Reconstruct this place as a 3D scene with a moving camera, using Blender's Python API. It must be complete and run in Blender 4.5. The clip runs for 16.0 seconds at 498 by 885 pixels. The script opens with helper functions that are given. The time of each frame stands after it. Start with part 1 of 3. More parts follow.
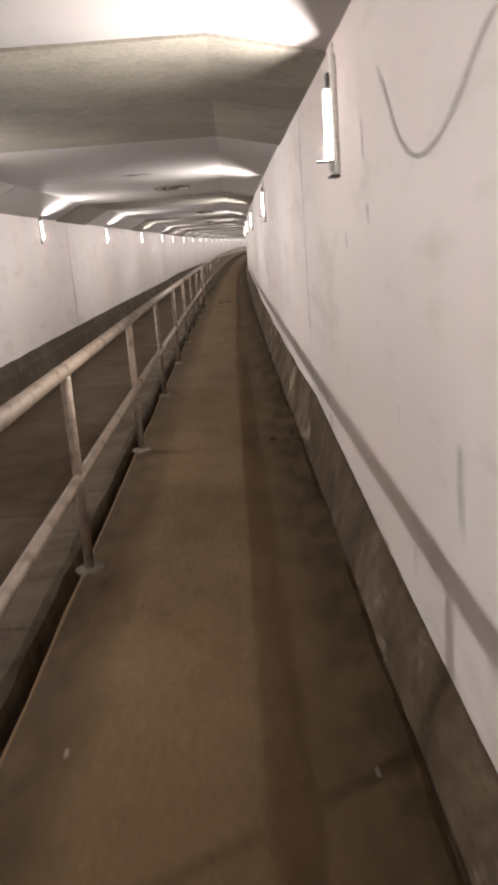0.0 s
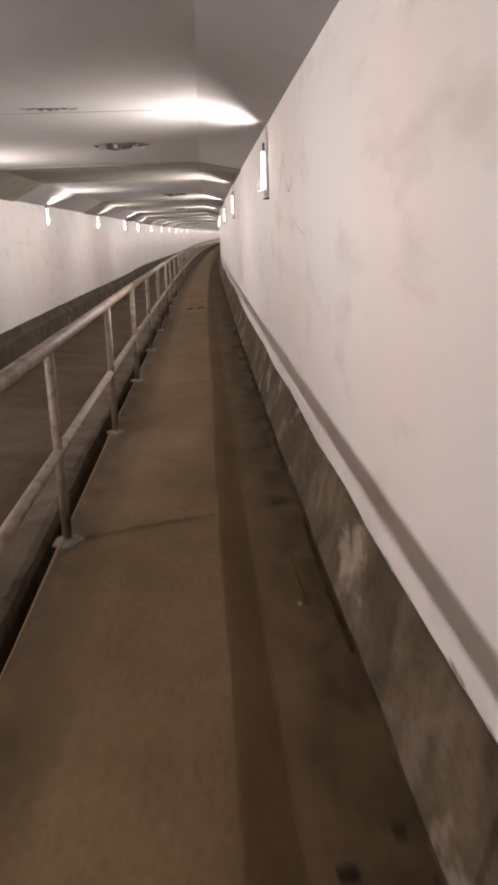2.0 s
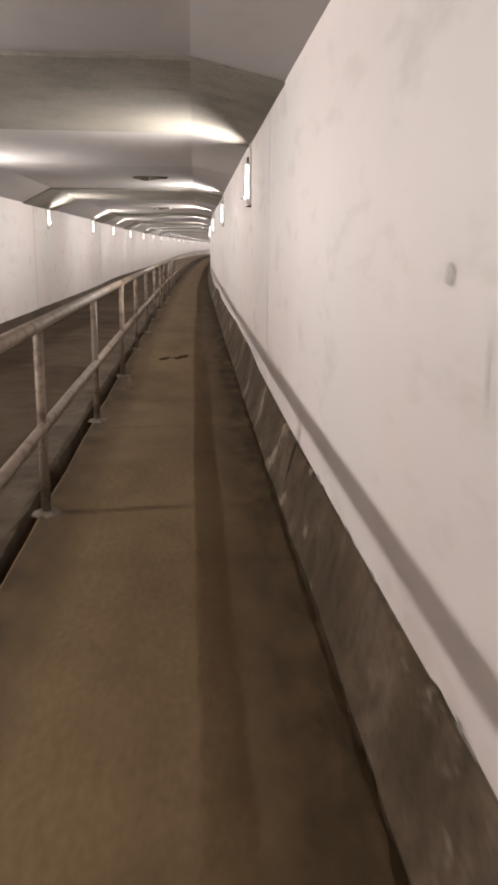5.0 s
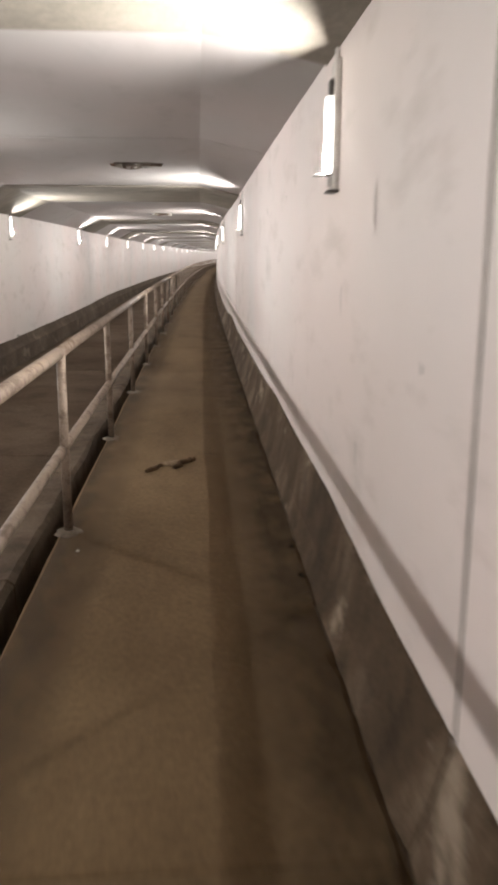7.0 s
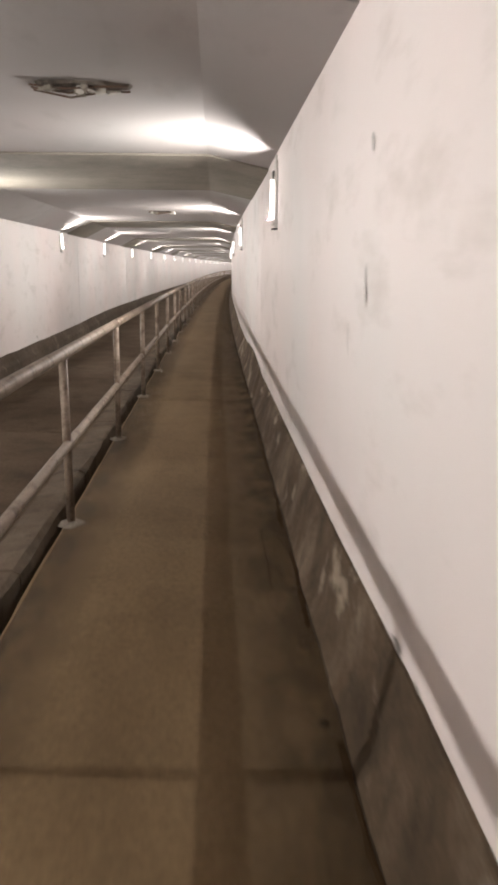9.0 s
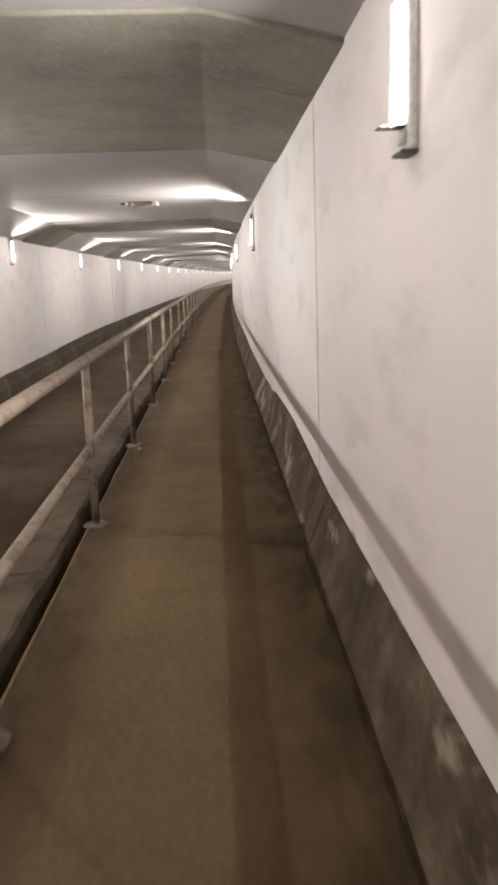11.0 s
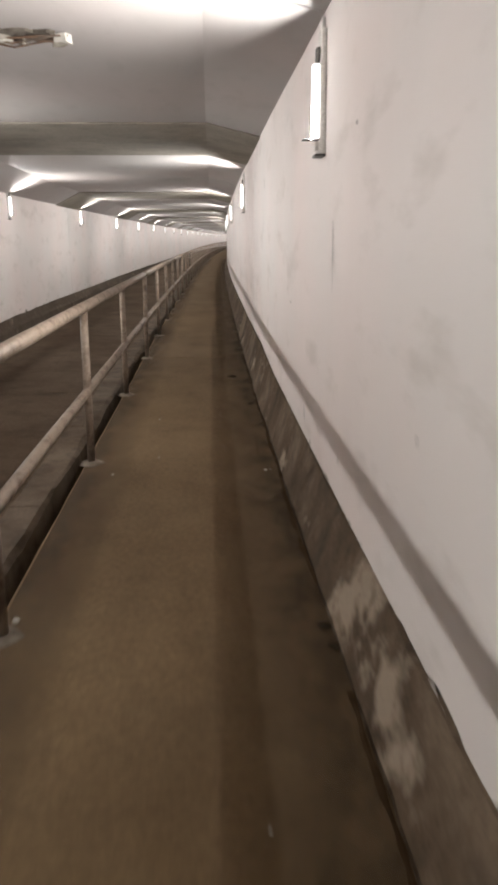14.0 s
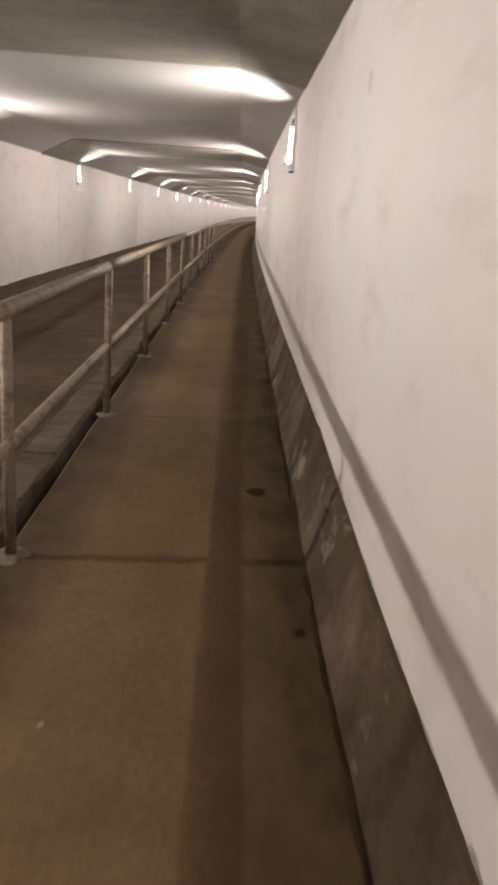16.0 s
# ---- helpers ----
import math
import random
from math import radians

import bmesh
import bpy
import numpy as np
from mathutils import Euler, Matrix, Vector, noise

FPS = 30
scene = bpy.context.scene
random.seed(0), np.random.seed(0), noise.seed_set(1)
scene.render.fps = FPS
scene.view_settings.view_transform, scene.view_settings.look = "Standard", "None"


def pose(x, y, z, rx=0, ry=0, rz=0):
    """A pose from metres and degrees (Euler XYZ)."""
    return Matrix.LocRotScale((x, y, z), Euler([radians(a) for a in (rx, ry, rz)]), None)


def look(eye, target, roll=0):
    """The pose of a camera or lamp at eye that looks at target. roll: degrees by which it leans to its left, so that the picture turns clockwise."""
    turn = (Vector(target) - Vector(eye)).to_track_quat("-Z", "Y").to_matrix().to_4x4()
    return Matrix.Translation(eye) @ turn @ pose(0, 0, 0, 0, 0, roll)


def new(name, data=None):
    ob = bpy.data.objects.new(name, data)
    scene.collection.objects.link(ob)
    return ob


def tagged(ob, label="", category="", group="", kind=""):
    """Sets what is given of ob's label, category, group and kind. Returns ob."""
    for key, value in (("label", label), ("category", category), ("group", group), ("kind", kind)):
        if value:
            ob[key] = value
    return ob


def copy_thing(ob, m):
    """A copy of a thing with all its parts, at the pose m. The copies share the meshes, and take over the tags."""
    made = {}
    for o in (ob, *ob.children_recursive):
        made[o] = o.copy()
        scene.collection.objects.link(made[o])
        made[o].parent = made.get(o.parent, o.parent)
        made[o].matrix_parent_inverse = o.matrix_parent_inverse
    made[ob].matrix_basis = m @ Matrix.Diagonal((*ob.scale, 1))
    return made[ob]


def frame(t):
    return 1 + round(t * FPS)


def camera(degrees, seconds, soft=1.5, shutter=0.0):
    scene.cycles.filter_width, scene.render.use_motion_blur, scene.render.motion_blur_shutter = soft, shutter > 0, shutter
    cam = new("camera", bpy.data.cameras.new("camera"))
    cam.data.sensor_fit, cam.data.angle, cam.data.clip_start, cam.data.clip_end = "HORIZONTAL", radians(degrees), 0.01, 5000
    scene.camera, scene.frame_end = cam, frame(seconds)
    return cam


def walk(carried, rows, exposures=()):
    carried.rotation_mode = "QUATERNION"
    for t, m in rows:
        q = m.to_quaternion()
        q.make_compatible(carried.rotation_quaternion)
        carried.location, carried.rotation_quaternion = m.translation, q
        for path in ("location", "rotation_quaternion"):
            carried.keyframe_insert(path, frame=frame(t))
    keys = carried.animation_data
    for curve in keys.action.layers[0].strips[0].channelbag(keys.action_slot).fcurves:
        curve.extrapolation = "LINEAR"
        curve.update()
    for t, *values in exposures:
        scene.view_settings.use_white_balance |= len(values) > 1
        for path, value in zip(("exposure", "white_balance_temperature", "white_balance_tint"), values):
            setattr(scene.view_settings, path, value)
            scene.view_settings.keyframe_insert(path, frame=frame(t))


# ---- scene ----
cam = camera(34.9, 16.0, soft=3.3, shutter=0.5)

# The tunnel runs along s with a slow bend to the side and a slow climb; u is across, w is up.
BEND, CLIMB = 0.0003, 0.0


def bend(u, s, w):
    """A place in the tunnel, from across, along and up."""
    if u > 0.15:  # the nearer wall comes in a little further along
        k = min(1.0, max(0.0, (s - 29.0) / 13.0))
        u -= 0.05 * k * k * (3 - 2 * k)
    if u < -2.8:  # the farther wall stands back a little further along
        k = min(1.0, max(0.0, (s - 38.0) / 13.0))
        u -= 0.27 * k * k * (3 - 2 * k)
    return Vector((u + BEND * s * s, s, w + CLIMB * s * s))


def heading(s):
    """Turn about the vertical, in degrees, of things that follow the tunnel at s."""
    return -math.degrees(math.atan(2 * BEND * s))


def steep(s):
    return math.degrees(math.atan(2 * CLIMB * s))


PATH = [
    (0, (-0.2, 1.626, 1.508), (-0.181, 3.565, 1.019), -4.6),
    (0.5, (-0.265, 2.749, 1.553), (-0.226, 4.699, 1.11), -2.4),
    (1, (-0.242, 3.906, 1.513), (-0.169, 5.833, 0.982), -2.2),
    (1.5, (-0.272, 5.069, 1.502), (-0.183, 6.989, 0.949), -1.3),
    (2, (-0.237, 6.107, 1.493), (-0.129, 8.038, 0.983), -2.1),
    (2.5, (-0.284, 7.265, 1.504), (-0.22, 9.201, 1.007), -1.1),
    (3, (-0.247, 8.382, 1.475), (-0.198, 10.325, 1.004), -2.3),
    (3.5, (-0.247, 9.474, 1.472), (-0.141, 11.419, 1.018), -0.2),
    (4, (-0.218, 10.65, 1.466), (-0.08, 12.597, 1.03), -0.2),
    (4.5, (-0.224, 11.773, 1.451), (-0.082, 13.712, 0.982), 2.2),
    (4.7, (-0.2, 12.216, 1.382), (-0.053, 14.151, 0.902), 0.8),
    (6.8, (-0.142, 16.849, 1.534), (0.058, 18.786, 1.08), 0.4),
    (7, (-0.171, 17.354, 1.507), (-0.022, 19.295, 1.047), 0.0),
    (7.5, (-0.167, 18.42, 1.468), (-0.044, 20.336, 0.91), -1.6),
    (8, (-0.091, 19.568, 1.468), (0.013, 21.499, 0.959), -0.7),
    (8.5, (-0.02, 20.681, 1.446), (0.152, 22.605, 0.93), -0.3),
    (9, (-0.018, 21.78, 1.478), (0.097, 23.729, 1.044), 0.2),
    (9.5, (0.0, 22.883, 1.403), (0.093, 24.816, 0.898), -2.3),
    (9.7, (-0.044, 23.379, 1.475), (0.044, 25.324, 1.016), -1.0),
    (11.8, (0.014, 27.978, 1.436), (0.102, 29.933, 1.025), -3.4),
    (12, (0.0, 28.454, 1.405), (0.053, 30.409, 0.988), -3.2),
    (12.5, (0.052, 29.559, 1.377), (0.109, 31.5, 0.897), -2.8),
    (13, (0.059, 30.704, 1.44), (0.117, 32.652, 0.992), -1.5),
    (13.5, (0.105, 31.753, 1.376), (0.236, 33.695, 0.919), -1.5),
    (14, (0.107, 32.895, 1.412), (0.243, 34.827, 0.913), -0.4),
    (14.5, (0.168, 34.028, 1.4), (0.279, 35.971, 0.936), -1.5),
    (15, (0.173, 35.112, 1.411), (0.289, 37.05, 0.927), 0.3),
    (15.5, (0.277, 36.182, 1.41), (0.408, 38.11, 0.893), -0.1),
    (16, (0.251, 37.262, 1.394), (0.356, 39.18, 0.839), 3.7),
]
walk(cam, [(t, look(eye, target, roll)) for t, eye, target, roll in PATH],
     [(0, 0.0, 6500, 11.5), (1.0, 0.1, 6500, 12), (2.0, 0.0, 6500, 14.5), (3.0, 0.1, 6500, 14), (4.5, 0.1, 6500, 11), (7.0, 0.14, 6450, 10), (9.0, 0.2, 6450, 10), (9.5, 0.17, 6650, 11), (12.0, 0.27, 6200, 6.5), (13.0, 0.28, 6200, 6.5), (14.0, 0.06, 6350, 8.5), (15.0, 0.08, 6350, 9), (16.0, 0.02, 6750, 11.5)])

# ---- light ----
world = bpy.data.worlds.new("world")
world.use_nodes = True
world.node_tree.nodes["Background"].inputs["Color"].default_value = (0.02, 0.02, 0.02, 1)
world.node_tree.nodes["Background"].inputs["Strength"].default_value = 0.2
scene.world = world
LENS_LIGHT, LED_LIGHT = 2.2, 18600.0

# ---- plan, in metres ----
S0, S1 = -14.0, 215.0
WALL_R, WALL_L = 0.36, -3.62
FOOT_R, EDGE_L = 0.245, -1.045
CEIL, CREASE_R, CREASE_L, TOP_R, TOP_L = 2.51, -0.22, -3.05, 2.385, 2.22
ROAD = -0.42
JOINT, BAY = 7.5, 11.7
POST0, SPAN = 5.3, 2.33
LAMP_R, LAMP_STEP = 5.6, 7.8


# ---- materials ----
def material(name, rough=0.8, metal=0.0):
    m = bpy.data.materials.new(name)
    m.use_nodes = True
    b = m.node_tree.nodes["Principled BSDF"]
    b.inputs["Roughness"].default_value, b.inputs["Metallic"].default_value = rough, metal
    return m, m.node_tree, b


def node(tree, kind, **inputs):
    n = tree.nodes.new(kind)
    for key, value in inputs.items():
        n.inputs[key.replace("_", " ")].default_value = value
    return n


def place_of(tree, stretch=(1, 1, 1)):
    """World coordinates, stretched."""
    g = tree.nodes.new("ShaderNodeNewGeometry")
    v = tree.nodes.new("ShaderNodeVectorMath")
    v.operation = "MULTIPLY"
    v.inputs[1].default_value = stretch
    tree.links.new(g.outputs["Position"], v.inputs[0])
    return v.outputs[0]


def noise_of(tree, vector, scale, detail=5.0, rough=0.6):
    n = node(tree, "ShaderNodeTexNoise", Scale=scale, Detail=detail, Roughness=rough)
    tree.links.new(vector, n.inputs["Vector"])
    return n.outputs["Fac"]


def ramp_of(tree, fac, stops):
    r = tree.nodes.new("ShaderNodeValToRGB")
    e = r.color_ramp.elements
    while len(e) < len(stops):
        e.new(0.5)
    for el, (p, c) in zip(e, stops):
        el.position, el.color = p, (*c, 1)
    tree.links.new(fac, r.inputs["Fac"])
    return r.outputs["Color"]


def mix_of(tree, fac, a, b, blend="MIX"):
    x = tree.nodes.new("ShaderNodeMix")
    x.data_type, x.blend_type = "RGBA", blend
    if hasattr(fac, "is_linked"):
        tree.links.new(fac, x.inputs[0])
    else:
        x.inputs[0].default_value = fac
    for socket, value in ((x.inputs[6], a), (x.inputs[7], b)):
        if hasattr(value, "is_linked"):
            tree.links.new(value, socket)
        else:
            socket.default_value = (*value, 1)
    return x.outputs[2]


def relief(tree, b, height, strength=0.3, distance=0.01):
    n = node(tree, "ShaderNodeBump", Strength=strength, Distance=distance)
    tree.links.new(height, n.inputs["Height"])
    tree.links.new(n.outputs["Normal"], b.inputs["Normal"])


def grey(v):
    return (v, v, v)


def concrete(name, dark, mid, light, rough=0.85, scale=1.0, stain=0.5, stretch=(1, 1, 1), bump=0.35, high=0.72, shine=0.25, pale=None):
    m, t, b = material(name, rough)
    p = place_of(t, stretch)
    coarse = noise_of(t, p, 0.9 * scale, 6, 0.65)
    fine = noise_of(t, p, 34 * scale, 6, 0.7)
    blot = noise_of(t, p, 3.1 * scale, 5, 0.6)
    base = ramp_of(t, coarse, [(0.3, dark), (0.5, mid), (high, light)])
    grains = ramp_of(t, fine, [(0.3, grey(0.72)), (0.7, grey(1.12))])
    base = mix_of(t, 1.0, base, grains, "MULTIPLY")
    spots = ramp_of(t, blot, [(0.36, grey(0.45)), (0.5, grey(1.0))])
    base = mix_of(t, stain, base, spots, "MULTIPLY")
    t.links.new(base, b.inputs["Base Color"])
    b.inputs["Specular IOR Level"].default_value = shine
    if pale:
        smear = noise_of(t, place_of(t, (1.0, 0.8, 1.1)), 2.3, 6, 0.62)
        base = mix_of(t, ramp_of(t, smear, [(0.585, grey(0)), (0.66, grey(0.85))]), base, pale)
        base = mix_of(t, 0.6, base, grains, "MULTIPLY")
        t.links.new(base, b.inputs["Base Color"])
    relief(t, b, mix_of(t, 0.4, fine, blot), bump, 0.012)
    return m


def wall_paint(name, tone, drip=0.35, wear=0.5):
    """White paint over concrete, with runs of dirt and worn blots."""
    m, t, b = material(name, 0.55)
    p = place_of(t)
    runs = noise_of(t, place_of(t, (1.0, 0.55, 0.4)), 0.9, 4, 0.55)
    cloud = noise_of(t, p, 0.55, 4, 0.5)
    blot = noise_of(t, place_of(t, (1.0, 0.35, 1.0)), 4.3, 6, 0.6)
    fine = noise_of(t, p, 60, 4, 0.6)
    warm = tuple(v * k for v, k in zip(tone, (1.0, 0.945, 0.92)))
    cool = tuple(v * k for v, k in zip(tone, (0.955, 0.955, 0.935)))
    base = ramp_of(t, cloud, [(0.36, cool), (0.62, warm)])
    base = mix_of(t, drip, base, ramp_of(t, runs, [(0.33, (0.62, 0.6, 0.57)), (0.52, grey(1.0))]), "MULTIPLY")
    base = mix_of(t, wear, base, ramp_of(t, blot, [(0.3, (0.66, 0.64, 0.6)), (0.46, grey(1.0))]), "MULTIPLY")
    t.links.new(base, b.inputs["Base Color"])
    relief(t, b, mix_of(t, 0.5, fine, blot), 0.25, 0.008)
    return m


def metal(name, paint, rust, amount=0.5, rough=0.6):
    m, t, b = material(name, rough, 0.15)
    p = place_of(t)
    flake = noise_of(t, p, 9, 6, 0.7)
    fine = noise_of(t, p, 90, 4, 0.6)
    base = mix_of(t, ramp_of(t, flake, [(amount - 0.06, grey(0)), (amount + 0.08, grey(1))]), rust, paint)
    base = mix_of(t, 0.6, base, ramp_of(t, fine, [(0.3, grey(0.6)), (0.65, grey(1.1))]), "MULTIPLY")
    t.links.new(base, b.inputs["Base Color"])
    relief(t, b, fine, 0.3, 0.003)
    return m


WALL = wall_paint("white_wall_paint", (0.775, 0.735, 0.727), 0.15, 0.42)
# same white paint, greyed so the ceiling's shade sits in its colour
SHADED_CEILING_PAINT = wall_paint("shaded_white_ceiling_paint", (0.355, 0.342, 0.338), 0.08, 0.3)
BARE = concrete("bare_ceiling_concrete", (0.18, 0.162, 0.132), (0.235, 0.212, 0.176), (0.29, 0.262, 0.218), 0.85, 1.0, 0.25)
FLOOR = concrete("walkway_concrete", (0.15, 0.1, 0.05), (0.172, 0.116, 0.06), (0.195, 0.133, 0.07), 0.92, 1.0, 0.18)
PLINTH = concrete("damp_base_concrete", (0.058, 0.039, 0.023), (0.1, 0.069, 0.042), (0.23, 0.174, 0.122), 0.9, 1.9, 0.55, (1.0, 1.0, 0.8), 0.8, 0.72, 0.25, (0.36, 0.295, 0.225))
ROADWAY = concrete("road_concrete", (0.085, 0.058, 0.038), (0.118, 0.085, 0.057), (0.15, 0.111, 0.077), 0.95, 0.8, 0.4, shine=0.12)
KERB = concrete("kerb_concrete", (0.08, 0.058, 0.038), (0.13, 0.097, 0.067), (0.19, 0.148, 0.108), 0.85, 1.5, 0.6)
GRIME_SHADE = concrete("gutter_grime_shade", (0.02, 0.014, 0.009), (0.035, 0.025, 0.016), (0.06, 0.045, 0.03), 0.95, 2.0, 0.5, shine=0.05)
SEAM = concrete("seam_dirt", (0.032, 0.02, 0.01), (0.05, 0.032, 0.017), (0.075, 0.05, 0.028), 0.97, 6.0, 0.5, shine=0.04)
SHADED_DIRT = concrete("shaded_dirt", (0.06, 0.038, 0.019), (0.09, 0.058, 0.03), (0.12, 0.079, 0.043), 0.95, 3.0, 0.5, bump=0.8)
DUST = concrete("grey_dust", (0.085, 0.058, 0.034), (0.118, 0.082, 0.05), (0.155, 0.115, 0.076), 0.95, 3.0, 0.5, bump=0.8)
MORTAR = concrete("pale_mortar", (0.12, 0.095, 0.068), (0.22, 0.185, 0.145), (0.36, 0.32, 0.27), 0.9, 9.0, 0.5, bump=0.8)
FILLER = concrete("joint_filler", (0.16, 0.145, 0.125), (0.27, 0.25, 0.225), (0.45, 0.42, 0.38), 0.8, 5.0, 0.5)
LEDGE = concrete("ledge_concrete", (0.06, 0.044, 0.03), (0.095, 0.071, 0.05), (0.14, 0.107, 0.077), 0.9, 0.8, 0.3, bump=0.6, pale=(0.2, 0.155, 0.118))
PEEL = concrete("peeling_paint", (0.34, 0.31, 0.27), (0.47, 0.44, 0.4), (0.58, 0.555, 0.53), 0.9, 8.0, 0.5, bump=0.9)
RAIL = metal("weathered_rail_paint", (0.27, 0.21, 0.16), (0.14, 0.095, 0.065), 0.44)
FIXTURE = metal("lamp_channel_paint", (0.7, 0.68, 0.65), (0.5, 0.47, 0.43), 0.36)
CAP = material("dark_lamp_holder", 0.5)[0]
CAP.node_tree.nodes["Principled BSDF"].inputs["Base Color"].default_value = (0.06, 0.055, 0.05, 1)
RUST = metal("rusty_steel", (0.09, 0.065, 0.05), (0.13, 0.075, 0.045), 0.5, 0.8)
SMEAR = concrete("faded_grey_line", (0.5, 0.475, 0.45), (0.56, 0.535, 0.51), (0.61, 0.585, 0.56), 0.8, 4.0, 0.3)
FAINT = concrete("very_faint_line", (0.6, 0.57, 0.55), (0.65, 0.62, 0.6), (0.7, 0.67, 0.65), 0.8, 4.0, 0.3)
STAIN = concrete("rust_brown_line", (0.52, 0.46, 0.4), (0.57, 0.51, 0.45), (0.63, 0.58, 0.53), 0.8, 4.0, 0.3)
DARKMARK = concrete("dark_scuff", (0.09, 0.08, 0.07), (0.14, 0.125, 0.11), (0.25, 0.22, 0.2), 0.8, 6.0, 0.3)
RUBBISH = concrete("pale_litter", (0.4, 0.38, 0.34), (0.55, 0.53, 0.48), (0.65, 0.62, 0.58), 0.8, 6.0, 0.2)
DULL_CLOTH = concrete("pale_rag", (0.12, 0.085, 0.05), (0.24, 0.175, 0.11), (0.36, 0.28, 0.19), 0.95, 8.0, 0.4)
CLOTH = concrete("dirty_rag", (0.05, 0.028, 0.013), (0.09, 0.053, 0.026), (0.17, 0.112, 0.066), 0.95, 8.0, 0.4)

# long trodden smudges on the walkway
_t = FLOOR.node_tree
_b = _t.nodes["Principled BSDF"]
_old = _b.inputs["Base Color"].links[0].from_socket
_smudge = ramp_of(_t, noise_of(_t, place_of(_t, (1.0, 0.33, 1.0)), 2.2, 6, 0.6), [(0.3, (0.8, 0.78, 0.75)), (0.52, grey(1.0)), (0.7, grey(1.05))])
_t.links.new(mix_of(_t, 1.0, _old, _smudge, "MULTIPLY"), _b.inputs["Base Color"])


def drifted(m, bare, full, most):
    """Lets a strip of dirt, dust and any painted shade thin out unevenly across the walkway, from where it lies full
    to where it is bare.
    """
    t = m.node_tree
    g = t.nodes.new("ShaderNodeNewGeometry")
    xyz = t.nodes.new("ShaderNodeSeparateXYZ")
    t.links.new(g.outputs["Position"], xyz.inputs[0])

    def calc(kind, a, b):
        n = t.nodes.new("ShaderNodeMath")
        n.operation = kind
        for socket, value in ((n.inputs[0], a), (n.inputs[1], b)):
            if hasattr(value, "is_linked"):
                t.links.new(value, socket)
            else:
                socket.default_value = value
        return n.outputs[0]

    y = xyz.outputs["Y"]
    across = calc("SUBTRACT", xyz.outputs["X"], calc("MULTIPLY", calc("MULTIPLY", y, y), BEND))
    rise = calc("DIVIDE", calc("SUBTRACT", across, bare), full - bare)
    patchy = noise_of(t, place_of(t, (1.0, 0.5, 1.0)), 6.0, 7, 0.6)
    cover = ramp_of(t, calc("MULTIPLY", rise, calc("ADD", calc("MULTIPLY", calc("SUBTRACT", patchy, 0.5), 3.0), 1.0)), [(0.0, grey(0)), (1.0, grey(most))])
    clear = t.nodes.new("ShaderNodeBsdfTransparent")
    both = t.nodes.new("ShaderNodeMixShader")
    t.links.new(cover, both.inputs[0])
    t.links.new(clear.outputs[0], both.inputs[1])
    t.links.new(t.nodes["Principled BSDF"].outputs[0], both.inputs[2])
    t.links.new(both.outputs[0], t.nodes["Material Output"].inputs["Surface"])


# the strip by the wall base also carries shade painted over the floor
drifted(SHADED_DIRT, -0.2, 0.24, 0.62)
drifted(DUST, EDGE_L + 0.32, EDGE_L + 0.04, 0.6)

PANEL = bpy.data.materials.new("lit_lamp_lens")
PANEL.use_nodes = True
_b = PANEL.node_tree.nodes["Principled BSDF"]
_b.inputs["Base Color"].default_value = (0.9, 0.9, 0.9, 1)
_b.inputs["Emission Color"].default_value = (1.0, 0.95, 0.905, 1)
_b.inputs["Emission Strength"].default_value = LENS_LIGHT
if hasattr(PANEL, "cycles"):
    PANEL.cycles.emission_sampling = "NONE"  # dim next to the core
LED = PANEL.copy()
if hasattr(LED, "cycles"):
    LED.cycles.emission_sampling = "FRONT"
LED.name = "lit_lamp_core"
LED.node_tree.nodes["Principled BSDF"].inputs["Emission Strength"].default_value = LED_LIGHT


# ---- builders ----
def part(name, bm, mats, parent=None, label="", smooth=False, m=None):
    me = bpy.data.meshes.new(name)
    bmesh.ops.recalc_face_normals(bm, faces=bm.faces)
    bm.to_mesh(me)
    bm.free()
    for x in mats if isinstance(mats, (list, tuple)) else (mats,):
        me.materials.append(x)
    if smooth:
        for p in me.polygons:
            p.use_smooth = True
    ob = new(name, me)
    ob.parent = parent
    if m is not None:
        ob.matrix_basis = m
    if label:
        tagged(ob, label)
    return ob


def holder(name, label, category="", kind="", m=None, group=""):
    ob = new(name)
    ob.empty_display_size = 0.1
    if m is not None:
        ob.matrix_basis = m
    return tagged(ob, label, category, group, kind)


def steps(a, b, step):
    n = max(1, round((b - a) / step))
    return [a + (b - a) * i / n for i in range(n + 1)]


def sweep(bm, section, stations, slot=0, jitter=None):
    """A closed section of (u, w) carried along the tunnel, with capped ends."""
    rings = []
    for s in stations:
        ring = []
        for i, (u, w) in enumerate(section):
            du, dw = jitter(i, s) if jitter else (0, 0)
            ring.append(bm.verts.new(bend(u + du, s, w + dw)))
        rings.append(ring)
    n = len(section)
    faces = []
    for a, b in zip(rings, rings[1:]):
        for i in range(n):
            j = (i + 1) % n
            faces.append(bm.faces.new((a[i], a[j], b[j], b[i])))
    faces.append(bm.faces.new(rings[0]))
    faces.append(bm.faces.new(rings[-1][::-1]))
    for f in faces:
        f.material_index = slot
    return faces


def wobble(s, k, size):
    """A steady uneven offset along the tunnel."""
    return size * (noise.noise((s * 0.9, k * 7.3, 0.5)) + 0.7 * noise.noise((s * 3.7, k * 3.1, 4.5)) + 0.45 * noise.noise((s * 11.0, k * 1.7, 9.5)))


def tube(bm, a, b, r, sides=10):
    a, b = Vector(a), Vector(b)
    d = b - a
    m = Matrix.Translation((a + b) / 2) @ d.to_track_quat("Z", "Y").to_matrix().to_4x4()
    bmesh.ops.create_cone(bm, cap_ends=True, segments=sides, radius1=r, radius2=r, depth=d.length, matrix=m)


